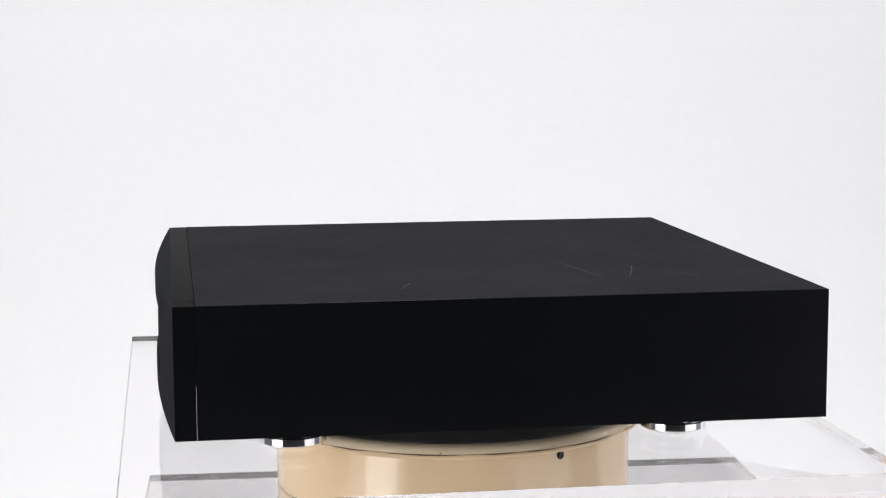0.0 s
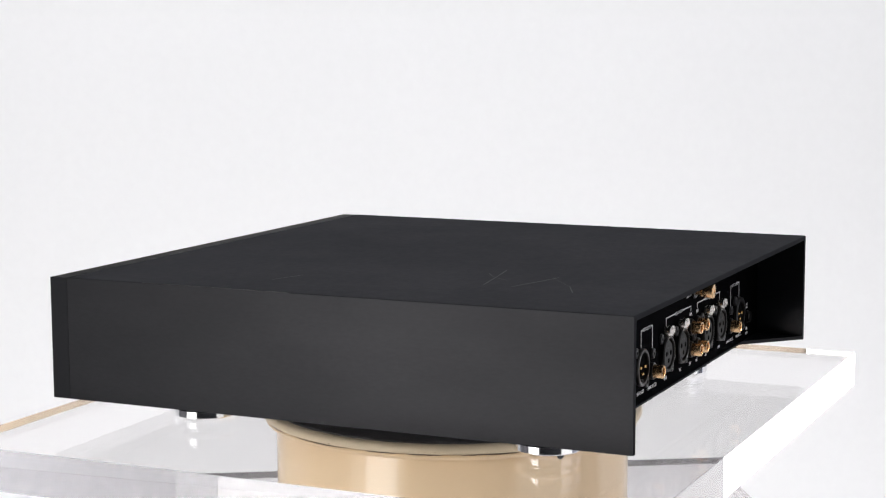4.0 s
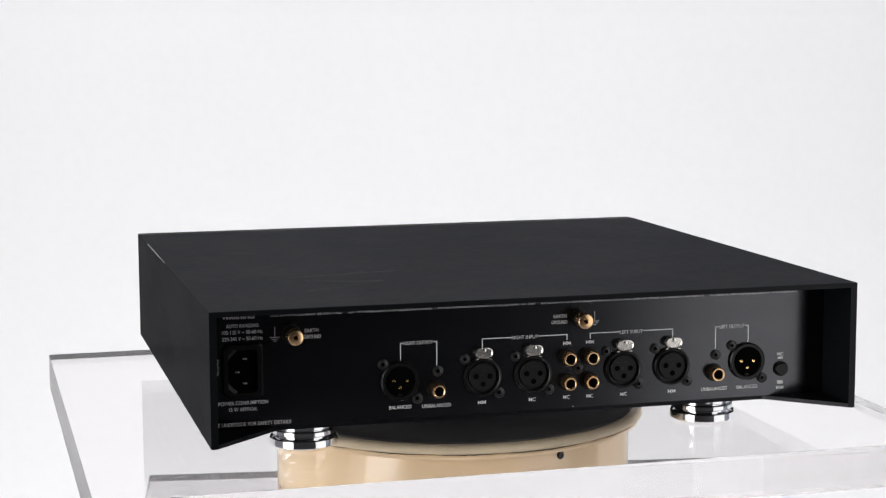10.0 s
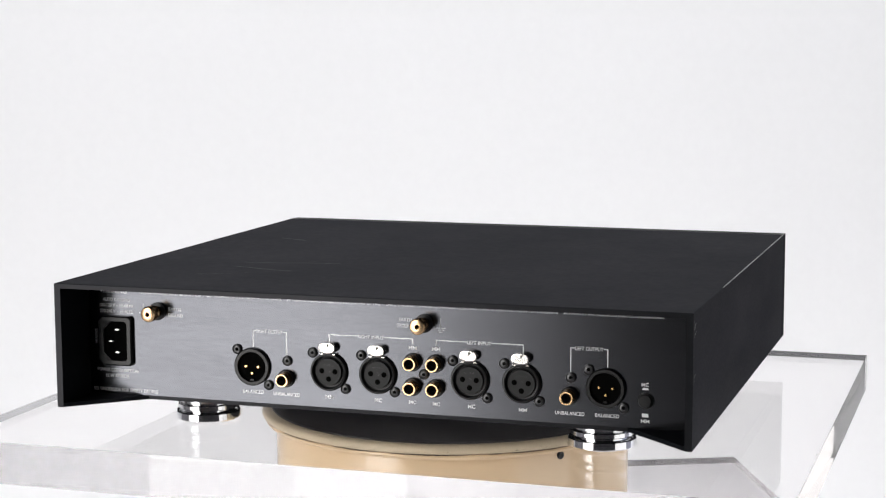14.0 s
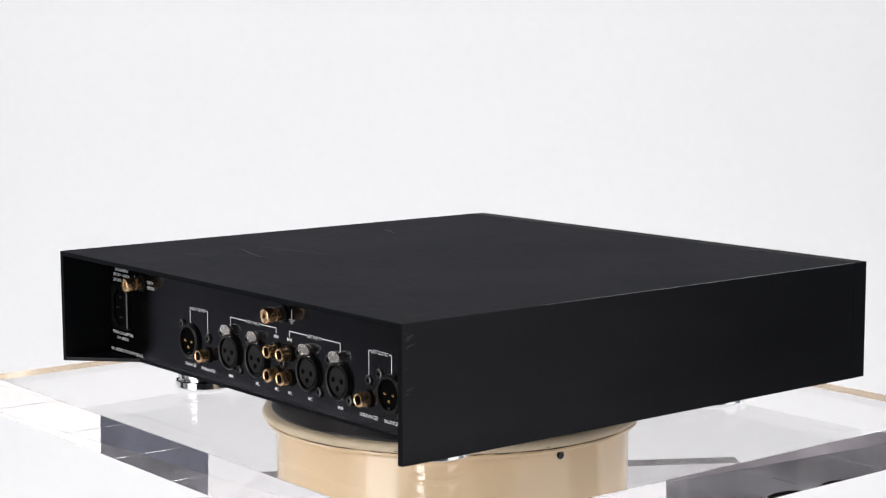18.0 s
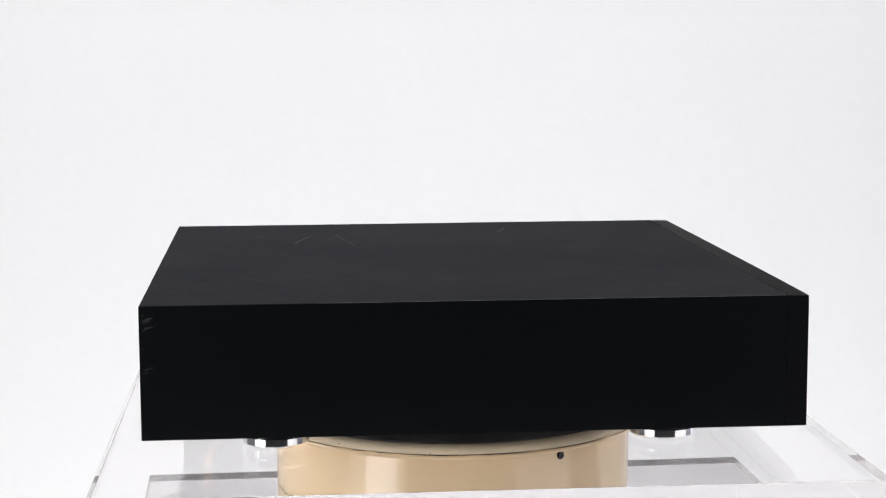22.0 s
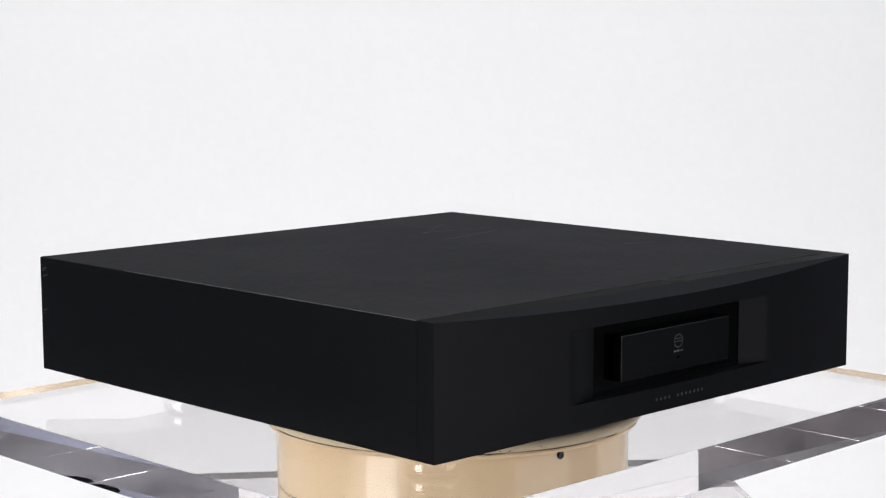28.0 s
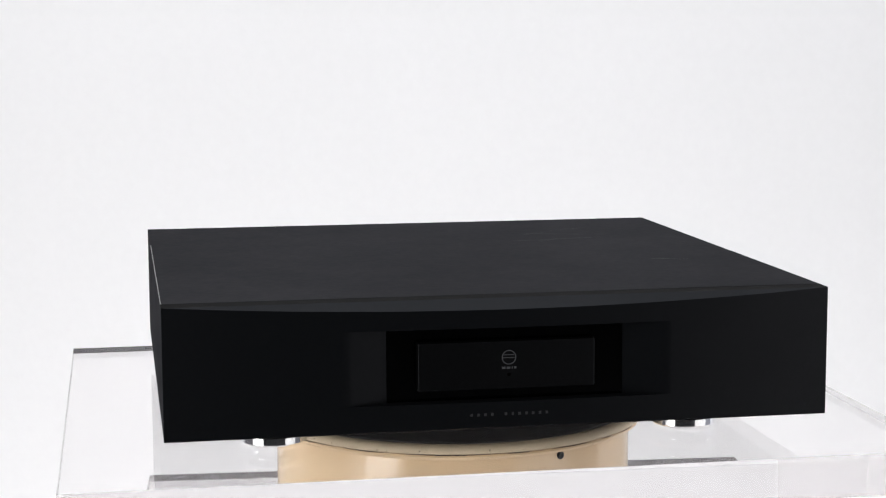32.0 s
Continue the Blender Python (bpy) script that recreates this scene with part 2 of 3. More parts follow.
def room():
    part("floor", box(-5, 5, -5, 1.66, FLOOR - 0.1, FLOOR), CONCRETE)
    tagged(bpy.data.objects["floor"], "worn grey concrete studio floor", "floor", kind="structure")
    for name, b, mat in (("wall_back", (-5.2, 5.2, 1.66, 1.86, FLOOR - 0.1, 1.8), PAINT), ("wall_left", (-5.2, -5, -5, 1.66, FLOOR - 0.1, 1.8), BROWN_WALL),
                         ("wall_right", (5, 5.2, -5, 1.66, FLOOR - 0.1, 1.8), BLUE_WALL), ("wall_behind", (-5.2, 5.2, -5.2, -5, FLOOR - 0.1, 1.8), DARK_WALL),
                         ("ceiling", (-5.2, 5.2, -5.2, 1.86, 1.8, 1.9), GREY_PAINT)):
        tagged(part(name, box(*b), mat), ("dull grey painted " if mat == GREY_PAINT else "dark charcoal painted " if mat == DARK_WALL else "mottled brown-grey painted " if name == "wall_left" else "mottled blue-grey painted " if name == "wall_right" else "plain white painted ") + name.split("_")[0], name.split("_")[0], kind="structure")
    # unseen white reflectors added along the side walls to brighten the black metal
    for name, x0, x1, y1 in (("wall_panel_left", -4.999, -4.975, -0.3), ("wall_panel_right", 4.975, 4.999, -0.8)):
        tagged(part(name, box(x0, x1, -4.6, y1, FLOOR + 0.001, -0.25, 0.004), PAINT), "white reflector added on the unseen lower wall", "wall panel", kind="structure")
    # unseen dark flags added at the side walls to darken reflections
    for name, x0, x1, y0, y1 in (("wall_panel_dark_left", -4.999, -4.97, -0.25, 1.09), ("wall_panel_dark_right", 4.97, 4.999, -0.75, 1.09)):
        tagged(part(name, box(x0, x1, y0, y1, FLOOR + 0.001, -0.3, 0.004), DARK_WALL), "black flag added on the unseen side wall", "wall panel", kind="structure")
    # paper sweep: down from a roll, round a bend and out over the floor
    r, y1, th = 0.45, 1.6, 0.003
    line = [(y1, 1.75)] + [(y1 - r + r * math.cos(a), FLOOR + 0.006 + r - r * math.sin(a)) for a in np.linspace(0, math.pi / 2, 14)] + [(1.10, FLOOR + 0.006)]
    bm = bmesh.new()
    cols = []
    for i, (y, z) in enumerate(line):
        a = Vector(line[max(i - 1, 0)])
        b = Vector(line[min(i + 1, len(line) - 1)])
        n = Vector((-(b - a).y, (b - a).x)).normalized() * th
        cols.append([bm.verts.new((x, yy, zz)) for x, yy, zz in ((-4.965, y, z), (4.965, y, z), (4.965, y + n.x, z + n.y), (-4.965, y + n.x, z + n.y))])
    for a, b in zip(cols, cols[1:]):
        for i in range(4):
            j = (i + 1) % 4
            bm.faces.new((a[i], a[j], b[j], b[i]))
    bm.faces.new(cols[0])
    bm.faces.new(cols[-1][::-1])
    tagged(part("backdrop", bm, PAPER, smooth=True), "seamless white studio backdrop with a curved foot", "backdrop", kind="structure")
    # unseen sheet added to bounce light up at the drum and backdrop
    tagged(part("paper_sheet", box(-1.3, 1.3, -0.75, 1.0995, FLOOR + 0.0005, FLOOR + 0.006), FLOOR_PAPER), "unseen white paper added over the concrete floor to bounce light", "paper", kind="structure")


# -- the device
W, D, Z0, Z1 = 0.1905, 0.1861, 0.0176, 0.0923   # half width, half depth at the corners, underside, top
PANEL = -0.1526                                  # back panel's outer face
SEAM = D - 0.012
BOW = 0.0102


def bow(x):
    return D + BOW * (1 - (x / W) ** 2)


def device():
    dev = new("phono_amplifier")
    tagged(dev, "black satin metal phono amplifier standing on the clear slab", "amplifier")
    # folded cover: lid and both sides in one sheet
    bm = bmesh.new()
    prism([(-W, -Z0), (-W, -Z1), (W, -Z1), (W, -Z0), (W - 0.004, -Z0), (W - 0.004, -Z1 + 0.003), (-W + 0.004, -Z1 + 0.003), (-W + 0.004, -Z0)], -D, SEAM - 0.0002, 0, bm)
    bmesh.ops.bevel(bm, geom=[e for e in bm.edges if all(abs(abs(v.co.x) - W) < 1e-6 and abs(v.co.y + Z1) < 1e-6 for v in e.verts)], offset=0.0005, segments=3, profile=0.5, affect="EDGES")
    bmesh.ops.transform(bm, matrix=Matrix.Rotation(radians(-90), 4, "X"), verts=bm.verts)
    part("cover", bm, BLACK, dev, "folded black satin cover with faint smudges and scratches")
    b = W - 0.0042
    part("base_plate", prism([(-b, -D), (-0.148, PANEL + 0.002), (0.148, PANEL + 0.002), (b, -D), (b, SEAM - 0.002), (-b, SEAM - 0.002)], Z0 + 0.0002, Z0 + 0.0026), BLACK, dev)
    part("back_panel", box(-b, b, PANEL, PANEL + 0.002, Z0 + 0.003, Z1 - 0.0033), PANEL_BLACK, dev, "black anodised back panel with pale printed lettering")
    fascia(dev)
    for fx, fy in ((-0.1265, -0.1134), (0.1250, -0.1134), (-0.1265, 0.1175), (0.1250, 0.1175)):
        foot(dev, fx, fy)
    connectors(dev)
    prints(dev)
    wear(dev)
    return dev


def fascia(dev):
    xs = list(np.linspace(-W, W, 49))
    full = [(x, bow(x)) for x in xs] + [(W, SEAM), (-W, SEAM)]
    floor_y, lip_y, za, zb, rw, wing, cx = 0.1880, 0.1884, 0.0349, 0.0767, 0.0677, 0.092, 0.0005
    top = Z1 - 0.0001

    def shelf(poly, z0, z1, dip0, dip1):
        """Prism whose edge beyond the chord y = D slopes in by dip per metre of bow, below and above."""
        b = bmesh.new()
        chord = [(x, D) for x, y in poly]
        back = [(x, SEAM) for x, y in poly]
        rings = []
        for pts in (poly, chord, back):
            rings.append([[b.verts.new((x, y, (z0 + dip0 * max(0, y - D), z1 - dip1 * max(0, y - D) - (0.0002 if dip1 and y > SEAM else 0))[k])) for x, y in pts] for k in (0, 1)])
        n = len(poly)
        for i in range(n - 1):
            for k in (0, 1):
                for r, q in ((0, 1), (1, 2)):
                    b.faces.new((rings[r][k][i], rings[r][k][i + 1], rings[q][k][i + 1], rings[q][k][i]))
            for r in (0, 2):
                b.faces.new((rings[r][0][i], rings[r][0][i + 1], rings[r][1][i + 1], rings[r][1][i]))
        for i in (0, n - 1):
            for r, q in ((0, 1), (1, 2)):
                b.faces.new((rings[r][0][i], rings[r][1][i], rings[q][1][i], rings[q][0][i]))
        bmesh.ops.remove_doubles(b, verts=b.verts, dist=1e-6)
        return merge(bm, b)

    def scoop(x):
        u = abs(x - cx)
        if u > wing:
            return bow(x)
        edge = bow(wing)
        return lip_y + (edge - lip_y) * (u - rw) / (wing - rw)

    bm = bmesh.new()
    front = [(x, bow(x)) for x in xs]
    shelf(front, Z0, za, 0.3, 0.0)
    shelf(front, zb, top, 0.0, 0.50)
    for s in (-1, 1):
        side = sorted({*(float(x) for x in xs if s * (x - cx) > rw), cx + s * rw, cx + s * wing})
        prism([(x, scoop(x)) for x in side] + [(side[-1], SEAM), (side[0], SEAM)], za, zb, 0, bm)
    prism([(cx - rw, floor_y - 0.0004), (cx + rw, floor_y - 0.0004), (cx + rw, SEAM), (cx - rw, SEAM)], za, zb, 0, bm)
    def lift_out(keep):
        b = bmesh.new()
        for face in [q for q in bm.faces if keep(q)]:
            b.faces.new([b.verts.new(v.co) for v in face.verts])
            bm.faces.remove(face)
        bmesh.ops.remove_doubles(b, verts=b.verts, dist=1e-6)
        return b

    bmesh.ops.recalc_face_normals(bm, faces=bm.faces)
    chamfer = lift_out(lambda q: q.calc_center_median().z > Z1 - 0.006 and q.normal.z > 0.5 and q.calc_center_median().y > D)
    ledge = lift_out(lambda q: q.calc_center_median().z > Z1 - 0.002 and q.normal.z > 0.5 and q.calc_center_median().y < D)
    f = part("fascia", bm, FRONT_BLACK, dev, "bowed black front with a flat sunken window", smooth=True)
    for ob in (part("chamfer", chamfer, CHAMFER_BLACK, f, "sloping crescent edge in a lightened black coat", smooth=True), part("ledge", ledge, DULL_BLACK, f, "dull black strip before the lid")):
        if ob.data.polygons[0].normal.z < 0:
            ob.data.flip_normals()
    part("window_frame", box(cx - rw + 0.0003, cx + rw - 0.0003, floor_y - 0.0003, floor_y, za + 0.0003, zb - 0.0003), FRAME_GREY, f, "dark brushed metal plate behind the display")
    d = part("display", box(-0.0492, 0.0513, floor_y + 0.0002, 0.1947, 0.0420, 0.0688, 0.0005), SMOKED, dev, "smoked black display window")
    bm = bmesh.new()
    # ring emblem with bars inside, and bars for the name under it
    n = 32
    for z, x0, x1, h in ((0.0590, -0.0033, 0.0033, 0.0004), (0.0606, -0.0030, 0.0030, 0.0003), (0.0533, -0.0042, -0.0030, 0.0012), (0.0533, -0.0022, -0.0016, 0.0012), (0.0533, -0.0008, 0.0012, 0.0012), (0.0533, 0.0020, 0.0040, 0.0012)):
        box(x0, x1, 0.19465, 0.19482, z + 0.0004 - h / 2, z + 0.0004 + h / 2, 0, bm)
    a = [[bm.verts.new((r * math.cos(2 * math.pi * i / n), 0.1948, 0.0596 + r * math.sin(2 * math.pi * i / n))) for i in range(n)] for r in (0.0036, 0.0041)]
    for i in range(n):
        bm.faces.new((a[0][i], a[0][(i + 1) % n], a[1][(i + 1) % n], a[1][i]))
    part("emblem", bm, LOGO_INK, d, "small grey printed ring emblem")
    part("sensor_dot", lathe([(0.0010, 0.0), (0.0010, 0.0002), (0, 0.0002)], 16, "F", (0.0000, 0.1947, 0.0499)), HOLE_SHADE, d, "small round black sensor hole")
    bm = bmesh.new()
    for i in range(12):
        if i == 4:
            continue
        x = 0.0215 - i * 0.0039
        y = bow(x)
        box(x - 0.0007, x + 0.0007, y - 0.0003, y + 0.00012, 0.0271, 0.0287, 0, bm)
    part("name_bars", bm, NAME_INK, f, "row of small grey printed bars")


def foot(dev, x, y):
    top, mid, low = 0.0177, 0.0187, 0.0200
    prof = [(0, Z0 + 0.0001), (top, Z0 + 0.0001), (top, 0.0117), (top - 0.0003, 0.0114), (0.0168, 0.0113), (0.0168, 0.0107), (mid - 0.0004, 0.0106), (mid, 0.0102), (mid, 0.0079), (mid - 0.0004, 0.0075),
            (0.0168, 0.0074), (0.0168, 0.0061), (low - 0.0006, 0.0060), (low, 0.0054), (low, 0.0015), (low - 0.0008, 0.0007), (0, 0.0007)]
    f = part("foot", lathe(prof, 64, at=(x, y, 0)), CHROME, dev, "polished chrome stepped foot", smooth=True)
    part("foot_pad", lathe([(0, 0), (0.0150, 0), (0.0150, 0.0007), (0, 0.0007)], 48, at=(x, y, 0)), RUBBER, f)


def screw(parent, x, z, r=0.0031):
    s = part("screw", lathe([(0, 0), (r, 0), (r, 0.0008), (r * 0.92, 0.0013), (r * 0.80, 0.0015), (r * 0.72, 0.0011), (r * 0.62, 0.0013), (r * 0.40, 0.0013), (r * 0.38, 0.0006), (0, 0.0006)], 24, "Y", (x, PANEL, z)), SCREW, parent, smooth=True)
    part("hex_recess", lathe([(r * 0.36, 0.0006), (r * 0.36, 0.0008), (0, 0.0008)], 6, "Y", (x, PANEL, z)), HOLE_SHADE, s)
    return s


def xlr_plug(dev, x, z):
    r = 0.0113
    s = part("output_socket", lathe([(r, 0), (r, 0.0018), (r - 0.0006, 0.0024), (r - 0.0022, 0.0024), (r - 0.0026, 0.0018), (r - 0.0026, 0.0003)], 48, "Y", (x, PANEL, z)), PLASTIC, dev, "round black three-pin output socket", smooth=True)
    part("socket_well", lathe([(r - 0.0026, 0.0004), (0, 0.0004)], 40, "Y", (x, PANEL, z)), HOLE_SHADE, s)
    part("key_tab", box(x - 0.0012, x + 0.0012, PANEL - 0.0016, PANEL - 0.0003, z - 0.0086, z - 0.0073, 0.0002), PLASTIC, s)
    for dx, dz in ((-0.0037, 0.0003), (0.0041, 0.0001), (0.0001, -0.0038)):
        part("pin", lathe([(0.0010, 0.0004), (0.0010, 0.0016), (0.0006, 0.0021), (0, 0.0021)], 12, "Y", (x + dx, PANEL, z + dz)), GOLD_DARK, s, smooth=True)
    for dx, dz in ((-0.0098, 0.0100), (0.0102, -0.0106)):
        screw(s, x + dx, z + dz)


def xlr_jack(dev, x, z):
    r = 0.0113
    s = part("input_socket", lathe([(r, 0), (r, 0.0020), (r - 0.0005, 0.0027), (r - 0.0012, 0.0028), (r - 0.0017, 0.0024), (r - 0.0021, 0.0006), (0.0081, 0.0004)], 48, "Y", (x, PANEL, z)), PLASTIC, dev, "round black three-hole input socket with a nickel latch", smooth=True)
    part("insert", lathe([(0.0081, 0.0002), (0.0081, 0.0016), (0.0078, 0.0019), (0, 0.0019)], 40, "Y", (x, PANEL, z)), INSERT, s, "dull dark grey insert", smooth=True)
    for dx, dz in ((-0.0041, 0.0005), (0.0041, 0.0003), (0.0001, -0.0042)):
        part("pin_hole", lathe([(0.0016, 0.0019), (0.0016, 0.00205), (0, 0.00205)], 16, "Y", (x + dx, PANEL, z + dz)), HOLE_SHADE, s)
    part("centre_boss", lathe([(0.0010, 0.0019), (0.0010, 0.0021), (0, 0.0021)], 14, "Y", (x + 0.0001, PANEL, z + 0.0004)), PLASTIC, s)
    bm = bmesh.new()
    for u, w in ((-0.0028, 0.0006), (-0.0012, 0.0007), (0.0005, 0.0006), (0.0021, 0.0008)):
        box(x + u - w, x + u + w, PANEL - 0.00198, PANEL - 0.0018, z + 0.0034, z + 0.0043, 0, bm)
    part("moulded_marks", bm, PLASTIC, s)
    # thumb latch: an oval tab over the top of the socket, dished above and lettered below
    bm = bmesh.new()
    n = 28
    rings = []
    for sc, h in ((1.0, 0.0), (1.0, 0.0036), (0.94, 0.0043), (0.86, 0.0044), (0.80, 0.0041)):
        rings.append([bm.verts.new((x + 0.0055 * sc * math.copysign(abs(math.cos(t)) ** 0.7, math.cos(t)), PANEL - h, z + 0.0144 + 0.0032 * sc * math.copysign(abs(math.sin(t)) ** 0.8, math.sin(t)))) for t in (2 * math.pi * i / n for i in range(n))])
    for a, b in zip(rings, rings[1:]):
        for i in range(n):
            bm.faces.new((a[i], a[(i + 1) % n], b[(i + 1) % n], b[i]))
    bm.faces.new(rings[-1])
    latch = part("latch", bm, NICKEL, s, "worn nickel release tab", smooth=True)
    lettering("PUSH", x - 0.0008, z + 0.0130, 0.0062, 0.0017, PANEL - 0.00425, latch, NICKEL)
    part("latch_nub", lathe([(0.0013, 0.0040), (0.0012, 0.0045), (0.0006, 0.0047), (0, 0.0047)], 16, "Y", (x, PANEL, z + 0.0160)), NICKEL, latch, smooth=True)
    for sx in (-1, 1):
        part("latch_lip", box(x + sx * 0.0038 - 0.0010, x + sx * 0.0038 + 0.0010, PANEL - 0.0032, PANEL - 0.0005, z + 0.0103, z + 0.0109, 0.0002), NICKEL, s)
    for dx, dz in ((-0.0104, 0.0107), (0.0101, -0.0098)):
        screw(s, x + dx, z + dz)


def rca(dev, x, z, screwed=True):
    s = part("phono_socket", lathe([(0.0041, 0), (0.0041, 0.0066), (0.0040, 0.0073), (0.0037, 0.0077), (0.0032, 0.0077), (0.0028, 0.0074), (0.0027, 0.0066), (0.0027, 0.0006), (0, 0.0006)], 32, "Y", (x, PANEL, z)), GOLD, dev, "gold-plated phono socket", smooth=True)
    part("socket_core", lathe([(0.0026, 0.0007), (0.0026, 0.0060), (0.0012, 0.0060), (0.0010, 0.0050), (0, 0.0050)], 20, "Y", (x, PANEL, z)), HOLE_SHADE, s)
    part("collar", lathe([(0.0053, 0), (0.0053, 0.0012), (0.0050, 0.0017), (0.0043, 0.0017)], 32, "Y", (x, PANEL, z)), PLASTIC, s, smooth=True)
    if screwed:
        screw(s, x + 0.0010, z + 0.0106)


def earth_post(dev, x, z):
    s = part("earth_terminal", lathe([(0.0032, 0), (0.0032, 0.0036), (0.0040, 0.0040), (0.0040, 0.0054), (0.0033, 0.0058), (0.0033, 0.0066), (0.0046, 0.0070), (0.0047, 0.0124), (0.0043, 0.0131), (0.0040, 0.0133), (0.0015, 0.0134), (0.0012, 0.0131), (0.0012, 0.0100), (0, 0.0100)], 36, "Y", (x, PANEL, z)), GOLD, dev, "gold-plated screw terminal", smooth=True)
    part("terminal_core", lathe([(0.00115, 0.0099), (0.00115, 0.0104), (0, 0.0104)], 16, "Y", (x, PANEL, z)), HOLE_SHADE, s)
    part("insulator", lathe([(0.0054, 0), (0.0054, 0.0012), (0.0036, 0.0016)], 28, "Y", (x, PANEL, z)), PLASTIC, s)


def mains_inlet(dev, x, z):
    w, h, c = 0.0113, 0.0152, 0.0030

    def oct_ring(bm, w, h, c, y, lower_cut=None):
        k = c if lower_cut is None else lower_cut
        pts = [(-w + k, h), (w - c * 0.5, h), (w, h - c * 0.5), (w, -h + c * 0.5), (w - c * 0.5, -h), (-w + k, -h), (-w, -h + k), (-w, h - k)]
        return [bm.verts.new((x + a, y, z + b)) for a, b in pts]

    bm = bmesh.new()
    rings = [oct_ring(bm, w, h, c, PANEL), oct_ring(bm, w, h, c, PANEL - 0.0022), oct_ring(bm, w - 0.0008, h - 0.0008, c, PANEL - 0.0028),
             oct_ring(bm, w - 0.0030, h - 0.0030, c, PANEL - 0.0028), oct_ring(bm, w - 0.0034, h - 0.0034, c, PANEL - 0.0022, 0.005), oct_ring(bm, w - 0.0034, h - 0.0034, c, PANEL - 0.0003, 0.005)]
    for a, b in zip(rings, rings[1:]):
        for i in range(8):
            bm.faces.new((a[i], a[(i + 1) % 8], b[(i + 1) % 8], b[i]))
    s = part("mains_inlet", bm, PLASTIC, dev, "black moulded mains inlet with three steel blades")
    bm = bmesh.new()
    bm.faces.new(oct_ring(bm, w - 0.0034, h - 0.0034, c, PANEL - 0.0004, 0.005))
    part("inlet_well", bm, HOLE_SHADE, s)
    for dx, dz in ((0.0012, 0.0068), (-0.0030, -0.0004), (0.0012, -0.0070)):
        part("blade", box(x + dx - 0.0012, x + dx + 0.0012, PANEL - 0.0022, PANEL - 0.0003, z + dz - 0.0004, z + dz + 0.0004, 0.0001), STEEL, s)


def connectors(dev):
    mains_inlet(dev, -0.1680, 0.0534)
    earth_post(dev, -0.1400, 0.0726)
    earth_post(dev, 0.0294, 0.0736)
    xlr_plug(dev, -0.0780, 0.0424)
    xlr_plug(dev, 0.1360, 0.0423)
    for x in (-0.0292, 0.0012, 0.0570, 0.0876):
        xlr_jack(dev, x, 0.0422)
    rca(dev, -0.0567, 0.0364)
    rca(dev, 0.1150, 0.0366)
    for x in (0.0223, 0.0361):
        for z in (0.0362, 0.0506):
            rca(dev, x, z, False)
    screw(dev, 0.0292, 0.0439)
    part("push_button", lathe([(0.0046, 0), (0.0046, 0.0010), (0.0040, 0.0010), (0.0040, 0.0022), (0.0035, 0.0029), (0, 0.0030)], 32, "Y", (0.1585, PANEL, 0.0365)), PLASTIC, dev, "round black push button", smooth=True)


def rule(bm, x0, z0, x1, z1, w=0.00055):
    y = PANEL - 0.00012
    z0, z1 = z0 + 0.0004, z1 + 0.0004
    box(min(x0, x1) + 0.0008 - w / 2, max(x0, x1) + 0.0008 + w / 2, y, y + 0.0002, min(z0, z1) - w / 2, max(z0, z1) + w / 2, 0, bm)


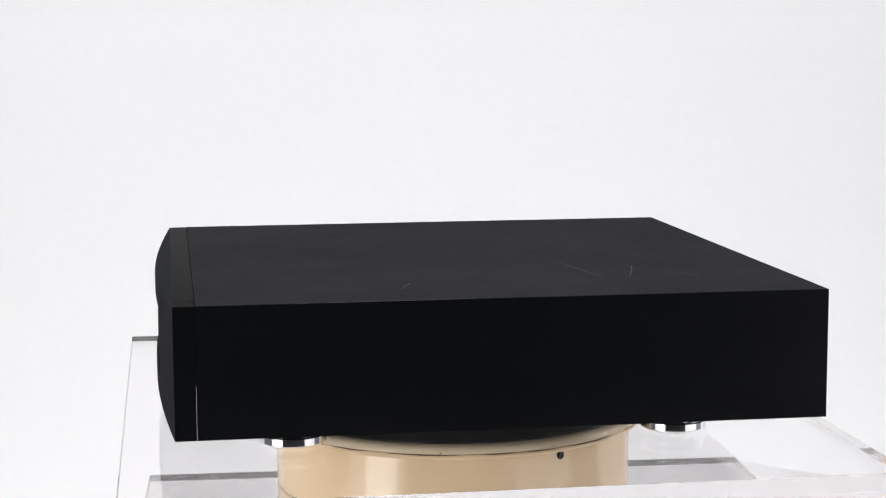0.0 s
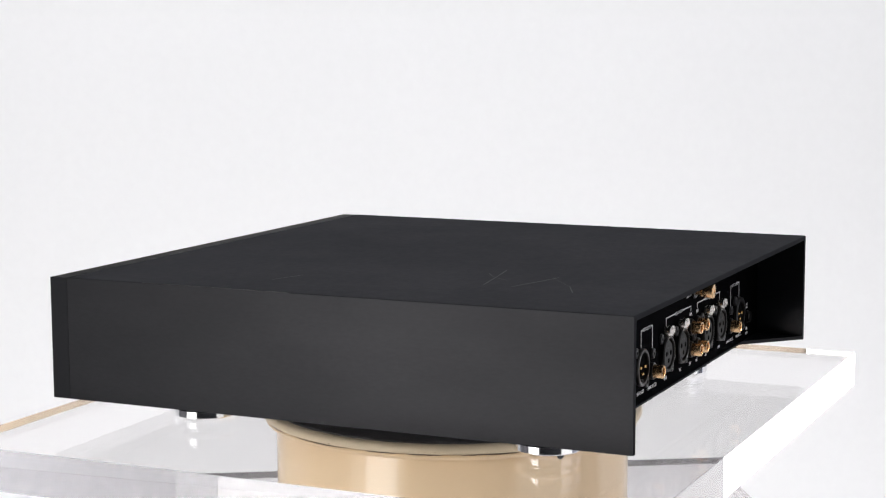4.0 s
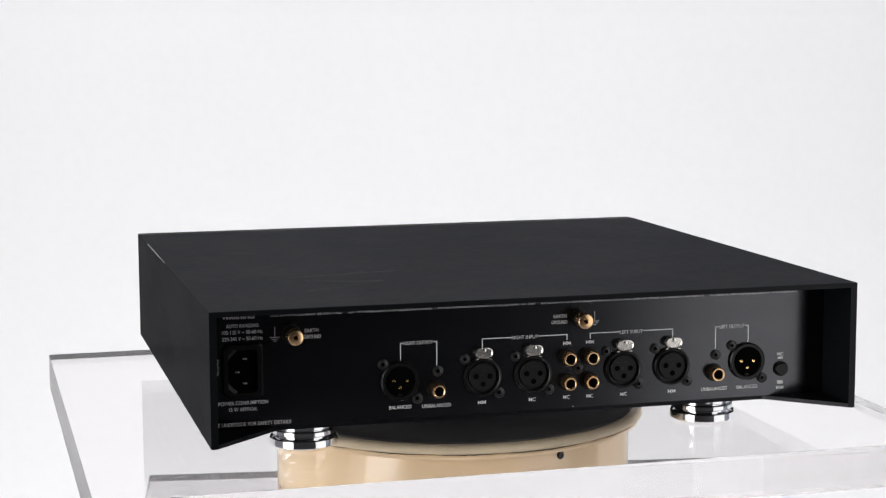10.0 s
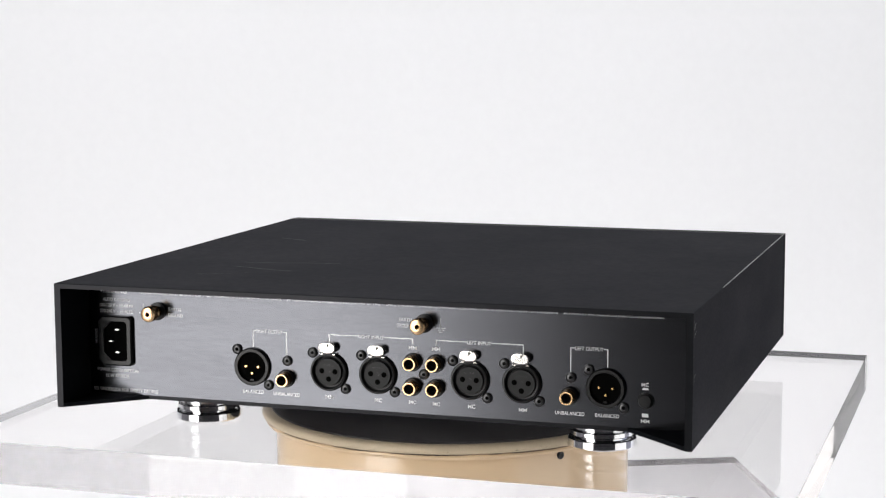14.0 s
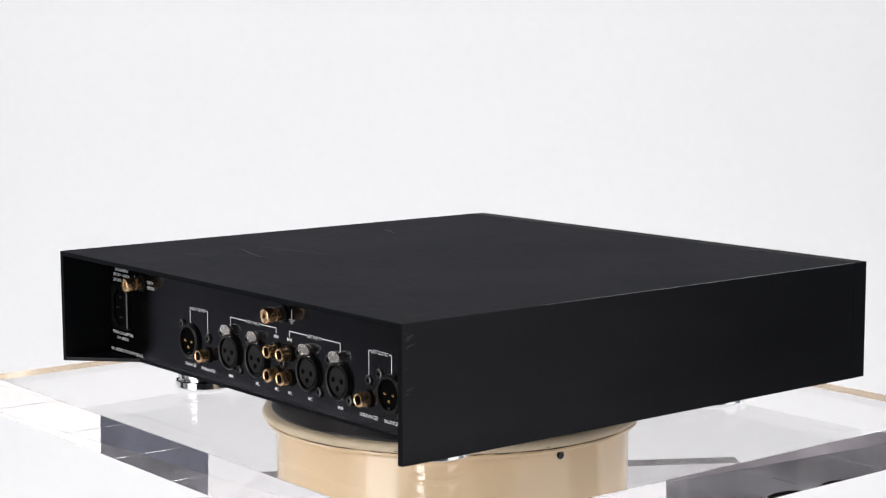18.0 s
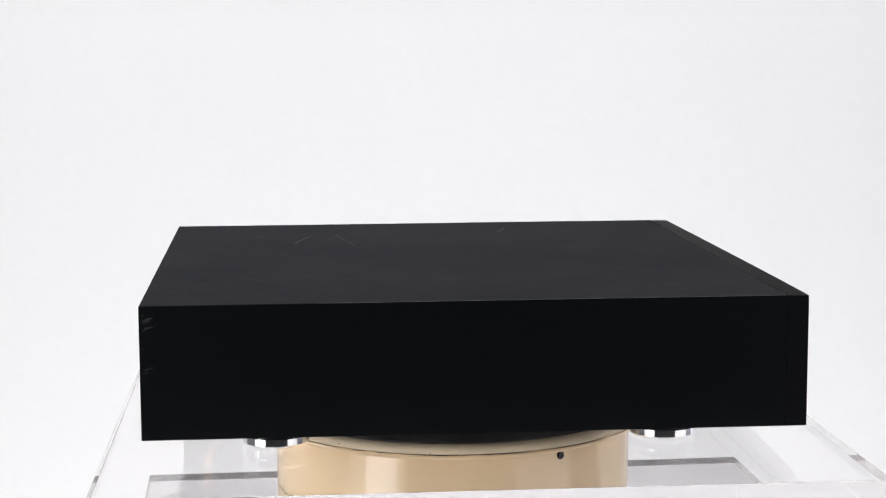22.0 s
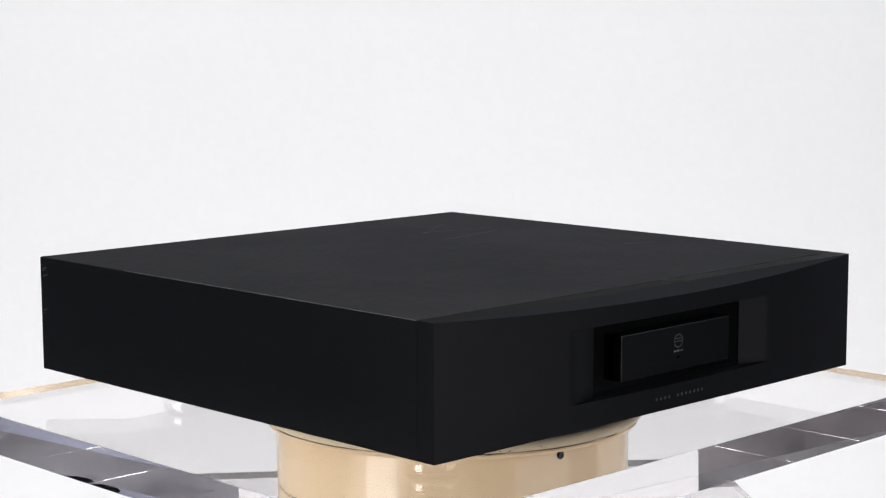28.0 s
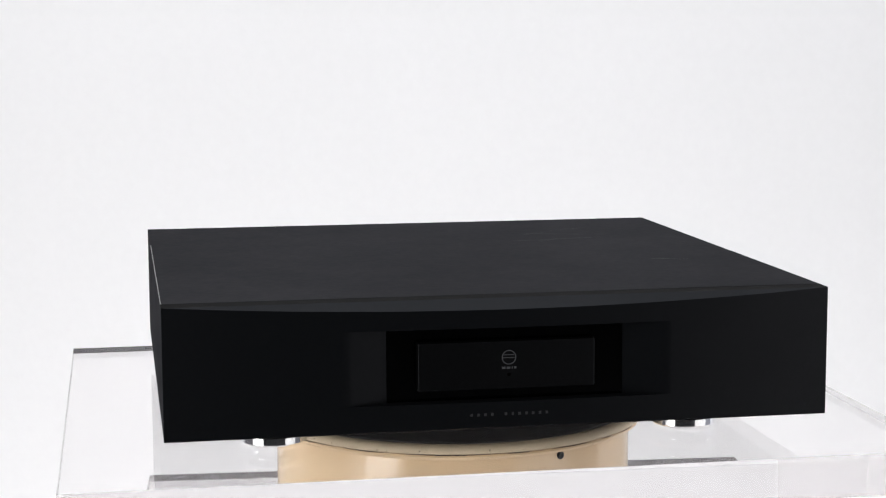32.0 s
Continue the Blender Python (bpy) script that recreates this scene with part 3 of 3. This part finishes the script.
def prints(dev):
    y = PANEL - 0.0001
    cap = 0.0021
    for words, x, z, w in (("AUTO RANGING", -0.1683, 0.0782, 0.0181), ("100-120 V ~ 50-60 Hz", -0.1683, 0.0747, 0.0227), ("220-240 V ~ 50-60 Hz", -0.1683, 0.0710, 0.0227),
                           ("POWER CONSUMPTION", -0.1685, 0.0348, 0.0278), ("15 W APPROX.", -0.1685, 0.0312, 0.0160), ("SEE UNDERSIDE FOR SAFETY DETAILS", -0.1635, 0.0227, 0.0435),
                           ("EARTH", -0.1294, 0.0738, 0.0078), ("GROUND", -0.1290, 0.0703, 0.0097), ("EARTH", 0.0172, 0.0748, 0.0078), ("GROUND", 0.0168, 0.0713, 0.0097),
                           ("BALANCED", -0.0787, 0.0269, 0.0132), ("UNBALANCED", -0.0573, 0.0266, 0.0169), ("BALANCED", 0.1360, 0.0263, 0.0136), ("UNBALANCED", 0.1146, 0.0263, 0.0169),
                           ("RIGHT OUTPUT", -0.0679, 0.0636, 0.0170), ("LEFT OUTPUT", 0.1256, 0.0636, 0.0160), ("RIGHT INPUT", -0.0042, 0.0636, 0.0160), ("LEFT INPUT", 0.0615, 0.0635, 0.0143),
                           ("MM", -0.0302, 0.0267, 0.0048), ("MC", 0.0003, 0.0266, 0.0042), ("MC", 0.0569, 0.0265, 0.0042), ("MM", 0.0873, 0.0264, 0.0048),
                           ("MM", 0.0215, 0.0587, 0.0048), ("MM", 0.0357, 0.0587, 0.0048), ("MC", 0.0214, 0.0268, 0.0042), ("MC", 0.0358, 0.0266, 0.0042),
                           ("MC", 0.1574, 0.0451, 0.0042), ("MM", 0.1575, 0.0246, 0.0048)):
        lettering(words, x, z, w, cap, y, dev)
    lettering("MAINS", -0.1825, 0.0553, 0.0090, 0.0018, y, dev, upright=1)
    lettering("WARNING", -0.1705, 0.0836, 0.0180, 0.0032, y, dev)
    lettering("THIS APPARATUS MUST BE EARTHED  \u00b7  CET APPAREIL DOIT ETRE RELIE A LA TERRE  \u00b7  APPARATEN SKALL ANSLUTAS TILL JORDAT UTTAG  \u00b7  LAITE ON LIITETTAVA SUOJAMAADOITUSKOSKETTIMILLA VARUSTETTUUN PISTORASIAAN  \u00b7  APPARATET MA TILKOPLES JORDET STIKKONTAKT", 0.0075, 0.0831, 0.321, 0.0027, y, dev)
    for (xl, zl), (xr, zr), z, gap in (((-0.0783, 0.0540), (-0.0570, 0.0500), 0.0636, (-0.0770, -0.0588)), ((0.1150, 0.0495), (0.1361, 0.0538), 0.0636, (0.1170, 0.1342)),
                                       ((-0.0299, 0.0590), (0.0215, 0.0608), 0.0637, (-0.0127, 0.0043)), ((0.0358, 0.0606), (0.0875, 0.0587), 0.0637, (0.0540, 0.0692))):
        bm = bmesh.new()
        rule(bm, xl, zl, xl, z)
        rule(bm, xr, zr, xr, z)
        rule(bm, xl, z, gap[0], z)
        rule(bm, gap[1], z, xr, z)
        part("bracket_line", bm, INK, dev)
    for x in (-0.1502, 0.0385):
        bm = bmesh.new()
        rule(bm, x, 0.0710, x, 0.0765, 0.00035)
        for k, w in enumerate((0.0026, 0.0017, 0.0008)):
            rule(bm, x - w, 0.0708 - k * 0.0011, x + w, 0.0708 - k * 0.0011, 0.00035)
        part("earth_sign", bm, INK, dev)
    bm = bmesh.new()
    rule(bm, 0.1559, 0.0424, 0.1591, 0.0424, 0.0005)
    rule(bm, 0.1565, 0.0429, 0.1585, 0.0429, 0.0008)
    rule(bm, 0.1559, 0.0270, 0.1591, 0.0270, 0.0005)
    rule(bm, 0.1566, 0.0279, 0.1584, 0.0279, 0.0018)
    part("button_sign", bm, INK, dev)


def wear(dev):
    # short hairline scratches on the lid
    for pts in (((-0.149, 0.055), (-0.137, 0.0515), (-0.126, 0.047)), ((-0.127, -0.128), (-0.107, -0.119), (-0.0806, -0.0990), (-0.075, -0.096)),
                ((-0.058, -0.059), (-0.0886, -0.0645), (-0.12, -0.070)), ((-0.0763, -0.055), (-0.088, -0.063), (-0.0986, -0.0766)),
                ((-0.119, -0.0875), (-0.097, -0.0945), (-0.075, -0.0999))):
        bm = bmesh.new()
        w = 0.00026
        rows = [[bm.verts.new((px + s * w * (0.3 if k in (0, len(pts) - 1) else 1), py + s * w, Z1 + 0.00008)) for s in (-1, 1)] for k, (px, py) in enumerate(pts)]
        for a, b in zip(rows, rows[1:]):
            bm.faces.new((a[0], a[1], b[1], b[0]))
        part("scratch", bm, SCRATCH, dev)
    # metal strips laid on the cover's worn top edges to give their glint
    for sx, y0, y1 in ((-1, 0.02, 0.12), (1, -0.09, SEAM - 0.001)):
        bm = bmesh.new()
        line = ((W - 0.0004, Z1 + 0.00004), (W - 0.00009, Z1 - 0.00009), (W + 0.00004, Z1 - 0.0004))
        rows = [[bm.verts.new((sx * x, y, z)) for x, z in line] for y in (y0, y1)]
        for k in (0, 1):
            bm.faces.new((rows[0][k], rows[0][k + 1], rows[1][k + 1], rows[1][k]))
        part("rubbed_edge", bm, EDGE, dev, "thin metal strip for the glint along the worn edge")
    # worn flecks on the cover's back edge
    rnd = random.Random(3)
    for y, z, w, h in ((0.0022, 0.0872, 0.0007, 0.0004), (0.0050, 0.0850, 0.0034, 0.0007), (0.0042, 0.0836, 0.0026, 0.0005), (0.0060, 0.0805, 0.0040, 0.0006), (0.0028, 0.0790, 0.0012, 0.0004),
                       (0.0046, 0.0575, 0.0028, 0.0006), (0.0030, 0.0552, 0.0014, 0.0005), (0.0020, 0.0690, 0.0007, 0.0003)):
        bm = bmesh.new()
        bm.faces.new([bm.verts.new((W + 0.00008, -D + y + w * math.cos(a) * rnd.uniform(0.5, 1.2), z + 0.25 * w * math.cos(a) + h * math.sin(a) * rnd.uniform(0.4, 1.2))) for a in (i * math.pi / 6 for i in range(12))])
        part("edge_wear", bm, RUBBED, dev)


# -- slab, turntable and base
def slab():
    s = part("acrylic_slab", box(-0.2515, 0.2515, -0.2143, 0.2143, -0.025, 0.0, 0.00012), ACRYLIC)
    s.visible_shadow = False
    part("speck", lathe([(0, 0), (0.0005, 0.0001), (0.0004, 0.0004), (0, 0.0005)], 8, at=(0.2506, -0.104, 0.0001)), MARK, s, "tiny black speck of dirt")
    return tagged(s, "thick clear acrylic slab lying on the round turntable", "acrylic slab")


PT = -0.0253   # top of the platter's mat


def platter():
    p = new("turntable_platter")
    tagged(p, "cream enamelled round platter with a dark rubber mat under the slab", "turntable")
    p.location = (0, 0, PT)
    prof = [(0, -0.0064), (0.1240, -0.0064), (0.1256, -0.0058), (0.1260, -0.0048), (0.1258, -0.0034), (0.1248, -0.0020), (0.1226, -0.0012), (0.1190, -0.0012), (0, -0.0012)]
    part("rim", lathe(prof, 128), RIM, p, "scuffed cream enamel rim", smooth=True)
    part("mat", lathe([(0, -0.0011), (0.1195, -0.0011), (0.1200, -0.0006), (0.1194, 0.0), (0, 0)], 128), MAT, p, "dark grey worn rubber mat", smooth=True)
    rnd = random.Random(5)
    # shade of the joint under the rim, drawn as broken dark lengths
    a = 0.0
    while a < 2 * math.pi - 0.2:
        n = rnd.randint(6, 34)
        bm = bmesh.new()
        rows = [[bm.verts.new((0.1249 * math.cos(a + i * 0.013), 0.1249 * math.sin(a + i * 0.013), -0.0064 + h)) for h in (-0.0002 - 0.0005 * rnd.random() * math.sin(math.pi * i / (n - 1)), 0.0001)] for i in range(n)]
        for q, r in zip(rows, rows[1:]):
            bm.faces.new((q[0], q[1], r[1], r[0]))
        part("joint_dirt", bm, MARK, p)
        a += n * 0.013 + rnd.uniform(0.015, 0.11)
    # small chips on the rim
    for k in range(26):
        a, z, w = rnd.uniform(0, 2 * math.pi), rnd.uniform(-0.0050, -0.0030), rnd.uniform(0.0003, 0.0009)
        bm = bmesh.new()
        vs = [bm.verts.new((0.12625 * math.cos(a + w * 8 * math.cos(q) * rnd.uniform(0.6, 1.1)), 0.12625 * math.sin(a + w * 8 * math.cos(q) * rnd.uniform(0.6, 1.1)), z + w * 0.6 * math.sin(q))) for q in (i * math.pi / 3 for i in range(6))]
        bm.faces.new(vs)
        part("chip", bm, MARK, p)
    # pale scuffs across the mat
    for k in range(44):
        a, r, n = rnd.uniform(0, 2 * math.pi), rnd.uniform(0.06, 0.118), rnd.randint(3, 14)
        bm = bmesh.new()
        rows = [[bm.verts.new(((r + s) * math.cos(a + i * 0.02), (r + s) * math.sin(a + i * 0.02), 0.00005)) for s in (-0.0003, 0.0002)] for i in range(n)]
        for q, rr in zip(rows, rows[1:]):
            bm.faces.new((q[0], q[1], rr[1], rr[0]))
        part("scuff", bm, SCUFF, p)
    return p


def drum():
    d = new("turntable_drum")
    tagged(d, "cream enamelled round turntable drum standing on a clear base sheet", "turntable")
    z = BASE + 0.0003
    d.location = (0, 0, z)
    top = PT - 0.0069 - z
    part("body", lathe([(0, 0), (0.1160, 0), (0.1168, 0.001), (0.1168, top - 0.0046), (0.1190, top - 0.0034), (0.1236, top - 0.0026), (0.1242, top - 0.0012), (0.1236, top), (0, top)], 128), CREAM, d, "glossy cream enamel drum", smooth=True)
    # dark ring stands in for the shade in the gap under the platter
    part("seam_ring", lathe([(0.1120, top), (0.1225, top), (0.1225, top + 0.0004), (0.1120, top + 0.0004)], 128), MARK, d)
    a = radians(-90 + 34.4)
    h = top - 0.0066
    m = Matrix.Rotation(a, 4, "Z") @ Matrix.Translation((0.1166, 0, h)) @ Matrix.Rotation(radians(90), 4, "Y")
    bm = lathe([(0.0024, 0), (0.0025, 0.0010), (0.0019, 0.0015), (0.0012, 0.0013), (0.0010, 0.0006), (0, 0.0006)], 20)
    bmesh.ops.transform(bm, matrix=m, verts=bm.verts)
    part("screw", bm, SCREW, d, smooth=True)
    # pencilled scrawl: joined-up strokes, not legible
    bm = bmesh.new()
    n = 90
    rows = []
    for i in range(n):
        u = i / (n - 1)
        th = radians(-167 + 22.5 * u + 0.9 * math.sin(u * 40 + 1.4))
        hh = top - 0.0418 + 0.0016 * math.sin(u * 40) * (1 - 0.3 * math.sin(u * 9)) + (0.0075 * (1 - abs(i - (n - 4)) / 3) if abs(i - (n - 4)) < 3 else 0)
        rows.append([bm.verts.new((0.11692 * math.cos(th), 0.11692 * math.sin(th), hh + s * 0.00035)) for s in (-1, 1)])
    for q, r in zip(rows, rows[1:]):
        bm.faces.new((q[0], q[1], r[1], r[0]))
    part("pencil_scrawl", bm, MARK, d)
    return d


BASE = -0.125


def base():
    lay = Matrix.Rotation(radians(6.5), 4, "Z")
    s = part("acrylic_base_sheet", box(-0.213, 0.254, -0.22, 0.2177, BASE - 0.025, BASE, 0.0006), WORN_ACRYLIC)
    s.matrix_world = lay
    s.visible_shadow = False
    tagged(s, "clear acrylic base sheet lying on the pale pedestal", "acrylic sheet")
    p = new("pedestal")
    tagged(p, "pale grey round lacquered pedestal standing on the white paper", "pedestal")
    p.location = (0, 0, FLOOR + 0.0066)
    top = BASE - 0.0254 - FLOOR - 0.0066
    part("top_plate", lathe([(0, top - 0.012), (0.11, top - 0.012), (0.112, top - 0.010), (0.112, top - 0.002), (0.11, top), (0, top)], 64), PLINTH, p, smooth=True)
    part("column", lathe([(0.05, 0.02), (0.05, top - 0.0122)], 48), PLINTH, p, smooth=True)
    part("foot_plate", lathe([(0, 0), (0.20, 0), (0.20, 0.015), (0.19, 0.02), (0, 0.02)], 64), PLINTH, p, smooth=True)


room()
base()
drum()
PLATTER = platter()
SLAB = slab()
DEVICE = device()


def motions():
    times = [i * 1.0 for i in range(33)]
    off = Matrix.Translation((0.0038, -0.0029, 0.0))
    spin = {t: Matrix.Rotation(radians(turn(t)), 4, "Z") for t in times}
    walk(DEVICE, [(t, spin[t] @ off) for t in times])
    walk(SLAB, [(t, spin[t]) for t in times])
    walk(PLATTER, [(t, Matrix.Translation((0, 0, PT)) @ spin[t]) for t in times])


motions()
